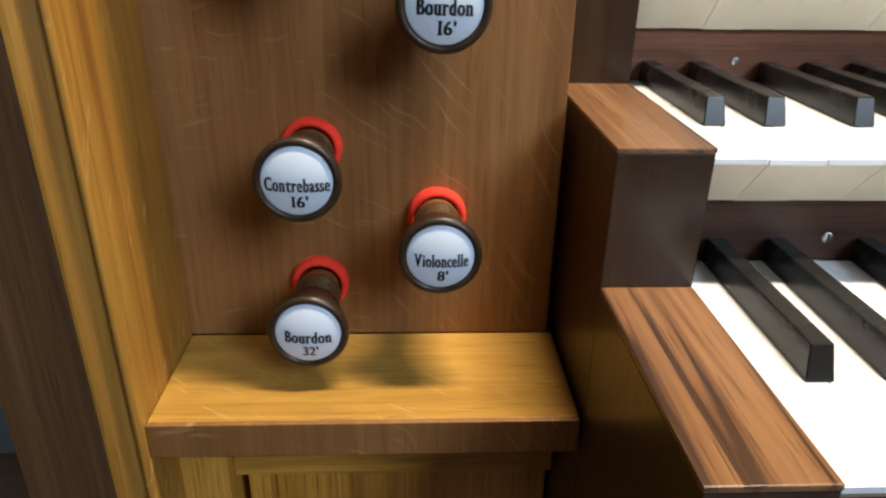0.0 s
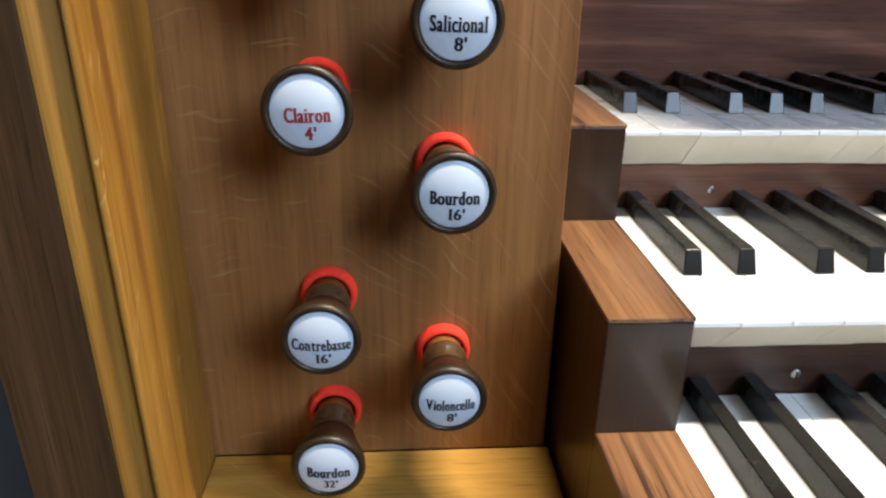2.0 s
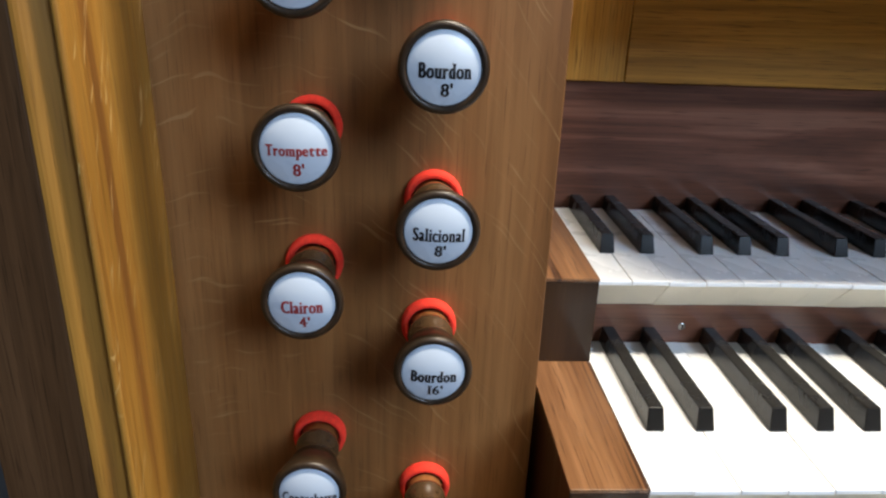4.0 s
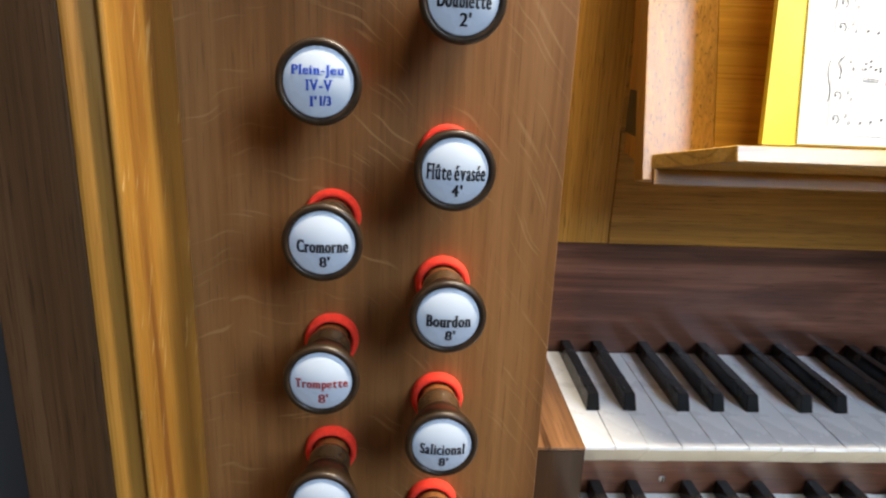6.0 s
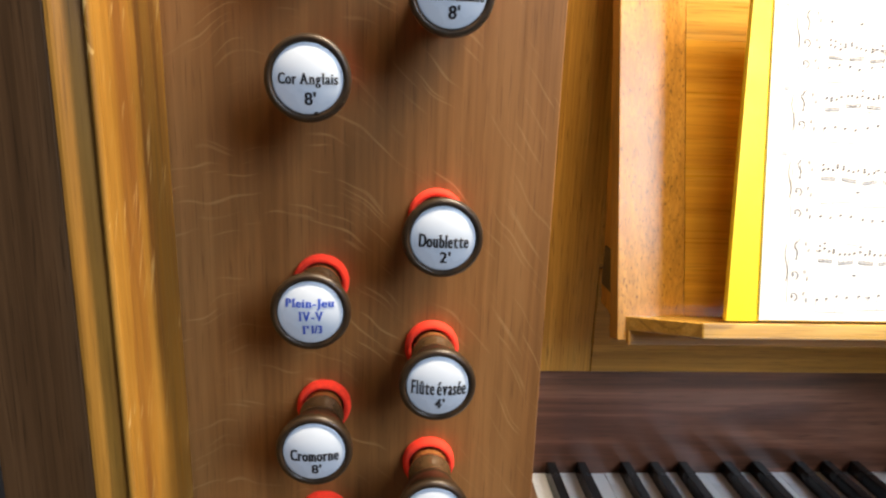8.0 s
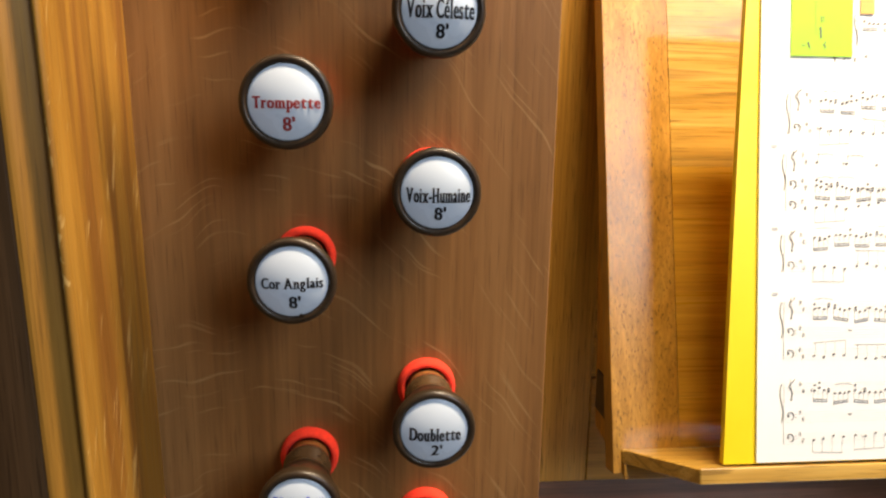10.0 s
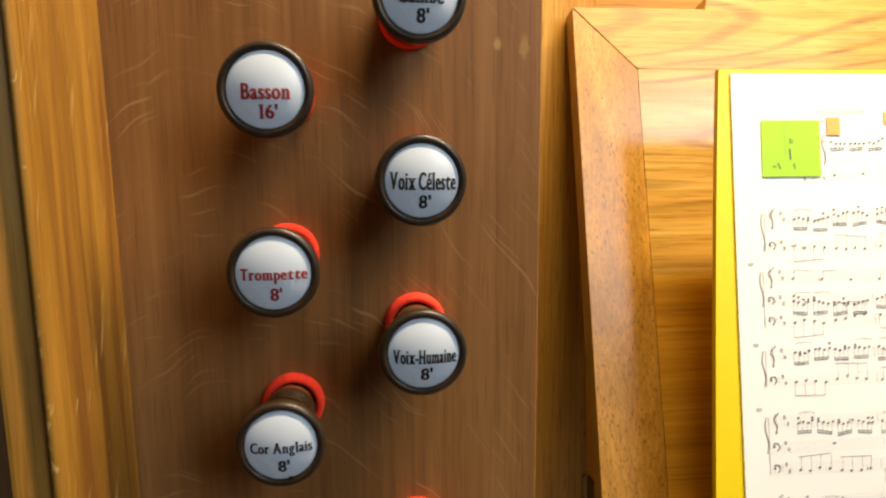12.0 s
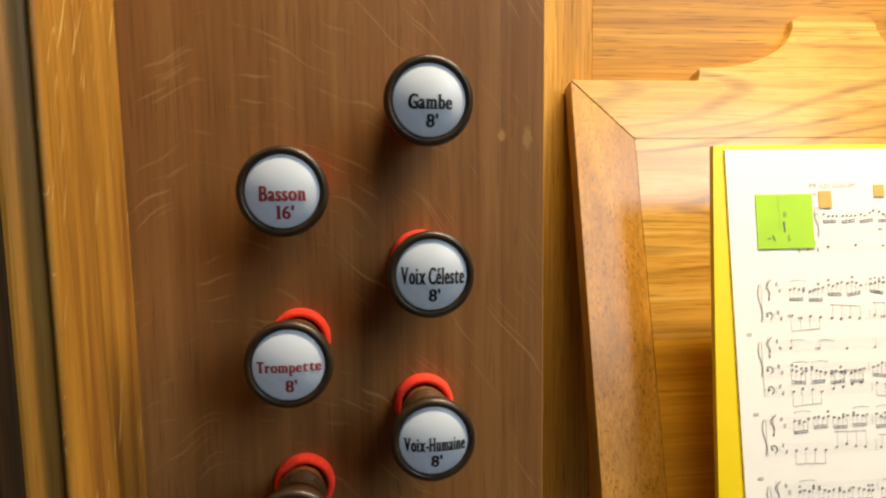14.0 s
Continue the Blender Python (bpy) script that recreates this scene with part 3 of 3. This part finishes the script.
def build_desk():
    d = thing("music_desk", (0.283, 0.08, 1.076), "honey oak music desk with mitred frame and curved crest", "music desk")
    h, s = 0.397, 0.0455
    mid = (DESK_X0 + DESK_X1) / 2
    for side in (0, 1):
        fx = (lambda u: u) if not side else (lambda u: 2 * mid - u)
        part("frame_stile", prism([(fx(DESK_X0), 0.0), (fx(DESK_X0), h - 0.0004), (fx(DESK_X0 + s), h - s - 0.0006), (fx(DESK_X0 + s), 0.0)], on_desk, -0.016, 0.0, 0.0004), oak_desk_up, d)
        # tapering support behind the stile
        back = [(0.0746, 1.082), (0.127, 1.084), (0.146, 1.220), (0.170, 1.335), (0.184, 1.40)]
        body = back + [(DESK_FOOT.y + 0.285 * (z - DESK_FOOT.z) + 0.018, z) for z in (1.38, 1.082)]
        part("desk_bracket", prism(body, lambda u, v, w: (fx(w), u, v), DESK_X0 + 0.004, DESK_X0 + 0.016), oak_up, d)
        part("hinge_plate", box(min(fx(DESK_X0 + 0.0026), fx(DESK_X0 + 0.0039)), max(fx(DESK_X0 + 0.0026), fx(DESK_X0 + 0.0039)), 0.0985, 0.1268, 1.0985, 1.1275, 0.0004, 1), iron, d, "dark hinge plate on the bracket")
    crest = [(DESK_X0 + 0.0004, h), (0.1655, h), (0.1672, h + 0.0100)]
    for k in range(1, 11):
        a = math.pi / 2 * k / 10
        crest.append((0.1672 + 0.081 * math.sin(a), h + 0.0100 + 0.0405 * (1 - math.cos(a)) ** 1.1))
    crest += [(0.2560, h + 0.0545)]
    crest += [(2 * mid - u, v) for u, v in crest[::-1]]
    rail = crest + [(DESK_X1 - s, h - s - 0.0002), (DESK_X0 + s, h - s - 0.0002)]
    part("crest_rail", prism(rail, on_desk, -0.016, 0.0, 0.0004), oak_desk_light, d, "light oak top rail rising to a curved crest")
    split = 0.2035
    part("desk_panel", prism([(DESK_X0 + s + 0.0003, 0.0164), (DESK_X0 + s + 0.0003, split), (DESK_X1 - s - 0.0003, split), (DESK_X1 - s - 0.0003, 0.0164)], on_desk, -0.013, -0.0003), oak_desk, d, "lower board of the desk panel")
    part("desk_panel", prism([(DESK_X0 + s + 0.0003, split + 0.0002), (DESK_X0 + s + 0.0003, h - s - 0.0003), (DESK_X1 - s - 0.0003, h - s - 0.0003), (DESK_X1 - s - 0.0003, split + 0.0002)], on_desk, -0.013, -0.0003), oak_desk_light, d, "lighter upper board of the desk panel")
    part("bottom_rail", prism([(DESK_X0 + 0.0062, -0.0030), (DESK_X0 + 0.0062, 0.0066), (DESK_X1 - 0.0062, 0.0066), (DESK_X1 - 0.0062, -0.0030)], on_desk, 0.0003, 0.0035, 0.0004), oak_cross, d)
    # book ledge with clipped ends
    ledge = [(DESK_X0 + 0.0055, 0.0004), (0.0985, 0.0565), (2 * mid - 0.0985, 0.0565), (DESK_X1 - 0.0055, 0.0004)]
    part("book_ledge", prism(ledge, lambda u, v, w: on_desk(u, w, v), 0.0068, 0.0160, 0.0006), oak_desk_light, d, "pale oak ledge with clipped ends")


build_desk()


# ---------------------------------------------------------------- music on the desk
PAGE_X, PAGE_Y, PAGE_Z = 0.1335, 0.0245, 1.1075
PAGE_W, PAGE_H = 0.225, 0.300
SLOPE = math.atan(0.185)


def on_page(u, v, w):
    """u right from the page's left edge, v down from its top, w out of the paper."""
    s = PAGE_H - v
    bow = 0.0008 * math.sin(math.pi * max(0.0, min(1.0, s / PAGE_H)))
    y = PAGE_Y + math.sin(SLOPE) * s - (w - bow) * math.cos(SLOPE)
    return Vector((PAGE_X + u, y, PAGE_Z + math.cos(SLOPE) * s + (w - bow) * math.sin(SLOPE)))


def sheet(u0, u1, v0, v1, w0, w1, cols=1, rows=24, edge=None):
    bm = bmesh.new()
    grid = {}
    for i in range(cols + 1):
        for j in range(rows + 1):
            v = v0 + (v1 - v0) * j / rows
            a = u0 + (edge(v) if edge else 0.0)
            u = a + (u1 - a) * i / cols
            for q, w in ((0, w0), (1, w1)):
                grid[i, j, q] = bm.verts.new(on_page(u, v, w))
    for i in range(cols):
        for j in range(rows):
            bm.faces.new((grid[i, j, 1], grid[i, j + 1, 1], grid[i + 1, j + 1, 1], grid[i + 1, j, 1]))
            bm.faces.new((grid[i, j, 0], grid[i + 1, j, 0], grid[i + 1, j + 1, 0], grid[i, j + 1, 0]))
    for j in range(rows):
        for i, flip in ((0, False), (cols, True)):
            q = (grid[i, j, 0], grid[i, j + 1, 0], grid[i, j + 1, 1], grid[i, j, 1])
            bm.faces.new(q[::-1] if flip else q)
    for i in range(cols):
        for j in (0, rows):
            bm.faces.new((grid[i, j, 0], grid[i, j, 1], grid[i + 1, j, 1], grid[i + 1, j, 0]))
    bmesh.ops.recalc_face_normals(bm, faces=bm.faces[:])
    return bm


def mark(bm, points, w=0.00028):
    try:
        bm.faces.new([bm.verts.new(on_page(u, v, w)) for u, v in points])
    except ValueError:
        pass


def stroke(bm, points, thick):
    for (a, b), (c, d) in zip(points, points[1:]):
        n = math.hypot(c - a, d - b) or 1.0
        px, py = -(d - b) / n * thick / 2, (c - a) / n * thick / 2
        mark(bm, [(a + px, b + py), (a - px, b - py), (c - px, d - py), (c + px, d + py)])


def blob(bm, u, v, a, b, lean=0.35):
    mark(bm, [(u + a * math.cos(t) + lean * b * math.sin(t), v - b * math.sin(t)) for t in [2 * math.pi * k / 10 for k in range(10)]])


GAP = 0.00150


def clef_and_key(ink, u0, v, clef):
    if clef == "treble":
        curl = [(u0 + 0.0046 + 0.0016 * math.sin(1.25 * t) * (0.35 + t / 7), v + 0.0050 - 0.0108 * t / 6.3) for t in [6.3 * k / 18 for k in range(19)]]
        stroke(ink, curl, 0.00050)
        stroke(ink, [(u0 + 0.0042, v - 0.0056), (u0 + 0.0052, v + 0.0056)], 0.00026)
        blob(ink, u0 + 0.0047, v + 0.0062, 0.0007, 0.0006, 0)
    elif clef == "bass":
        stroke(ink, [(u0 + 0.0042 + 0.0021 * math.cos(t), v - 0.0006 - 0.0022 * math.sin(t)) for t in [2.6 - 3.9 * k / 10 for k in range(11)]], 0.00058)
        blob(ink, u0 + 0.0030, v - 0.0008, 0.0007, 0.0007, 0)
        blob(ink, u0 + 0.0076, v - 0.0016, 0.0003, 0.0003, 0)
        blob(ink, u0 + 0.0076, v + 0.0002, 0.0003, 0.0003, 0)
    if clef != "none":
        for k, dv in enumerate((-0.0028, 0.0012)):  # two sharps
            a = u0 + 0.0102 + 0.0019 * k
            for da in (-0.0004, 0.0004):
                stroke(ink, [(a + da, v + dv - 0.0014), (a + da, v + dv + 0.0013)], 0.00019)
            for dd in (-0.0005, 0.0005):
                stroke(ink, [(a - 0.0008, v + dv + dd + 0.0003), (a + 0.0008, v + dv + dd - 0.0003)], 0.00026)


def staff(lines, ink, u0, u1, v, clef, rng, style):
    """One staff with its clef, key and notes: beamed semiquavers, quavers, a few long notes, or rests only."""
    if style != "run":
        for k in range(5):
            stroke(lines, [(u0, v + (k - 2) * GAP), (u1, v + (k - 2) * GAP)], 0.00011)
    clef_and_key(ink, u0, v, clef)
    if style == "empty":
        for u in (u0 + 0.040, u0 + 0.103):
            mark(ink, [(u, v - GAP), (u + 0.0022, v - GAP), (u + 0.0022, v - GAP / 2), (u, v - GAP / 2)])
        return
    step, pitch = {"quick": (0.0030, 0.0128), "run": (0.0029, 0.0124), "slow": (0.0062, 0.0262), "sparse": (0.0185, 0.0185)}[style]
    count = 1 if style == "sparse" else 4
    u, run = u0 + (0.0188 if clef != "none" else 0.0040), rng.uniform(-1, 1)
    bar = u0 + 0.0672
    while u + (count - 1) * step < u1 - 0.004:
        heads = []
        for k in range(count):
            run = max(-4, min(4, run + rng.choice((-2, -1, -1, 1, 1, 2))))
            heads.append((u + k * step + rng.uniform(-0.0002, 0.0002), v + run * GAP / 2))
        below = style in ("quick", "run") or rng.random() < 0.6
        sign = 1 if below else -1
        reach = {"quick": 0.0058, "run": 0.0040, "slow": 0.0075, "sparse": 0.0060}[style]
        rim = (max if below else min)(b for _, b in heads) + sign * reach
        tilt = rng.uniform(-0.0006, 0.0006)
        for k, (a, b) in enumerate(heads):
            blob(ink, a, b, 0.00088, 0.00066)
            if style == "quick" and rng.random() < 0.35:  # a second voice in chords
                blob(ink, a, b - 2 * GAP * rng.choice((0.5, 1.0)), 0.00085, 0.00064)
            if style != "sparse":
                side = -0.00078 * sign
                stroke(ink, [(a + side, b), (a + side, rim + tilt * (k - 1.5))], 0.00015)
            elif rng.random() < 0.6:
                stroke(ink, [(a + 0.0008, b), (a + 0.0008, b - reach)], 0.00015)
            if rng.random() < 0.08:
                stroke(ink, [(a - 0.0019, b - 0.0013), (a - 0.0019, b + 0.0013)], 0.00018)
                stroke(ink, [(a - 0.0026, b + 0.0002), (a - 0.0012, b - 0.0002)], 0.00030)
        if count > 1:
            for q in range(1 if style == "slow" else 2):
                dv = -sign * 0.00125 * q
                stroke(ink, [(heads[0][0] - 0.0009, rim + dv - 1.5 * tilt), (heads[-1][0] - 0.0007 * sign, rim + dv + 1.5 * tilt)], 0.00032 if style == "slow" else 0.00046)
        if style in ("quick", "sparse") and rng.random() < 0.35:  # phrasing mark above
            top = min(b for _, b in heads) - 0.0042
            stroke(ink, [(u + w * (0.010 + count * 0.0002), top - 0.0009 * math.sin(math.pi * w)) for w in (0.0, 0.25, 0.5, 0.75, 1.0)], 0.00026)
        u += pitch
        if u - 0.006 < bar < u + 0.009:
            if style != "run":
                stroke(ink, [(u - 0.0006, v - 2 * GAP), (u - 0.0006, v + 2 * GAP)], 0.00016)
            u += 0.0026
            bar += 0.066


SYSTEMS = [
    (0.0585, [(0.0395, "none", "run"), (0.0525, "none", "empty")]),
    (0.0450, [(0.0622, "bass", "sparse")]),
    (0.0180, [(0.0868, "treble", "quick"), (0.1040, "bass", "slow")]),
    (0.0160, [(0.1218, "treble", "sparse"), (0.1368, "bass", "quick"), (0.1488, "bass", "slow")]),
    (0.0155, [(0.1685, "treble", "quick"), (0.1840, "bass", "slow")]),
    (0.0157, [(0.2080, "treble", "quick"), (0.2231, "bass", "empty"), (0.2358, "bass", "slow")]),
    (0.0162, [(0.2560, "treble", "quick"), (0.2727, "bass", "empty"), (0.2855, "bass", "slow")]),
]


def build_music():
    m = thing("music_book", (0.24, 0.05, PAGE_Z), "open sheet music in a bright yellow folder on the desk ledge", "music book")
    bulge = lambda v: -0.0066 - 0.0128 * max(0.0, v / PAGE_H) ** 0.85
    part("folder", sheet(0.0, 0.262, -0.0030, PAGE_H, -0.0062, -0.0016, 2, 24, bulge), yellow_card, m, "bright yellow card folder")
    page = part("page", sheet(0.0, PAGE_W, 0.0, PAGE_H - 0.001, -0.0014, 0.0, 2, 24), paper, m, "white printed music page")
    rng = random.Random(5)
    for u0, staves in SYSTEMS:
        lines, ink = bmesh.new(), bmesh.new()
        for v, clef, style in staves:
            staff(lines, ink, u0, PAGE_W - 0.012, v, clef, rng, style)
        stroke(ink, [(u0, staves[0][0] - 2 * GAP), (u0, staves[-1][0] + 2 * GAP)], 0.00022)
        if u0 < 0.06:
            a, b = staves[0][0] - 2 * GAP, staves[min(1, len(staves) - 1)][0] + 2 * GAP
            stroke(ink, [(u0 - 0.0013 - 0.0010 * math.sin(2 * math.pi * s), a + (b - a) * s) for s in [k / 10 for k in range(11)]], 0.0005)
        part("staff_print", lines, line_ink, page, "thin printed staff lines")["kind"] = "stuff"
        part("note_print", ink, print_ink, page, "black printed notes")["kind"] = "stuff"
    title = lettering("PRAELUDIUM", 0.031, 0.0030, 0.0, 0.0)
    for v in title.verts:
        v.co = on_page(0.0692 + v.co.x, 0.0232 - v.co.z, 0.00028)
    part("title", title, grey_ink, page, "grey title lettering PRAELUDIUM")
    bar = bmesh.new()
    stroke(bar, [(0.056, 0.0285), (0.0580, 0.0285)], 0.0014)
    stroke(bar, [(0.056, 0.0410), (0.0580, 0.0410)], 0.0014)
    for a, b in ((0.0068, 0.1140), (0.0080, 0.1620), (0.0085, 0.2000)):  # bar numbers, too small to read
        stroke(bar, [(a, b), (a + 0.0034, b)], 0.0016)
    part("small_print", bar, line_ink, page, "small grey print, too fine to read")["kind"] = "stuff"
    note = thing("sticky_note", on_page(0.038, 0.06, 0.0006), "bright green sticky note with pencil marks on the music", "sticky note")
    part("note_sheet", sheet(0.0176, 0.0550, 0.0283, 0.0622, 0.0004, 0.0007, 1, 4), green_paper, note)
    ink = bmesh.new()
    for pts, th in (([(0.0355, 0.0395), (0.0355, 0.0425)], 0.0004), ([(0.0355, 0.0395), (0.0372, 0.0398), (0.0372, 0.0418), (0.0355, 0.0420)], 0.0003),
                    ([(0.0352, 0.0455), (0.0356, 0.0520)], 0.0011), ([(0.0240, 0.0560), (0.0262, 0.0560)], 0.0005), ([(0.0275, 0.0540), (0.0290, 0.0575)], 0.0007),
                    ([(0.0385, 0.0540), (0.0370, 0.0555), (0.0388, 0.0565), (0.0375, 0.0580)], 0.0004), ([(0.0320, 0.0290), (0.0325, 0.0500)], 0.00012)):
        for (a, b), (c, d) in zip(pts, pts[1:]):
            n = math.hypot(c - a, d - b)
            px, py = -(d - b) / n * th / 2, (c - a) / n * th / 2
            mark(ink, [(a + px, b + py), (a - px, b - py), (c - px, d - py), (c + px, d + py)], 0.0009)
    part("pencil_marks", ink, print_ink, note)
    for u0, u1, v0, v1 in ((0.0596, 0.0682, 0.0266, 0.0372), (0.0970, 0.1042, 0.0231, 0.0306)):
        tab = new("sticky_tab", mesh_of("sticky_tab", sheet(u0, u1, v0, v1, 0.0004, 0.0007, 1, 2), orange_paper))
        tagged(tab, "small orange sticky tab on the music page", "sticky tab", "orange tabs on the page")


build_music()


# ---------------------------------------------------------------- lamp over the console
def build_lamp():
    x0, x1, y, z = LAMP_X - 0.26, LAMP_X + 0.26, LAMP_Y, LAMP_Z
    lamp = thing("hanging_lamp", (LAMP_X, y, z), "dark metal strip lamp hanging above the console", "lamp")
    hood = [(-0.045, -0.012), (-0.045, 0.020), (-0.028, 0.044), (0.028, 0.044), (0.045, 0.020), (0.045, -0.012), (0.042, -0.012), (0.042, 0.018), (0.026, 0.040), (-0.026, 0.040), (-0.042, 0.018), (-0.042, -0.012)]
    part("hood", prism(hood, lambda u, v, w: (w, y + u, z + v), x0, x1), lamp_metal, lamp)
    for a in (x0, x1 - 0.003):
        part("end_cap", box(a, a + 0.003, y - 0.045, y + 0.045, z - 0.012, z + 0.044), lamp_metal, lamp)
    for a in (LAMP_X - 0.16, LAMP_X + 0.16):
        part("rod", box(a - 0.005, a + 0.005, y - 0.005, y + 0.005, z + 0.0442, 4.0, 0.001), lamp_metal, lamp)


build_lamp()
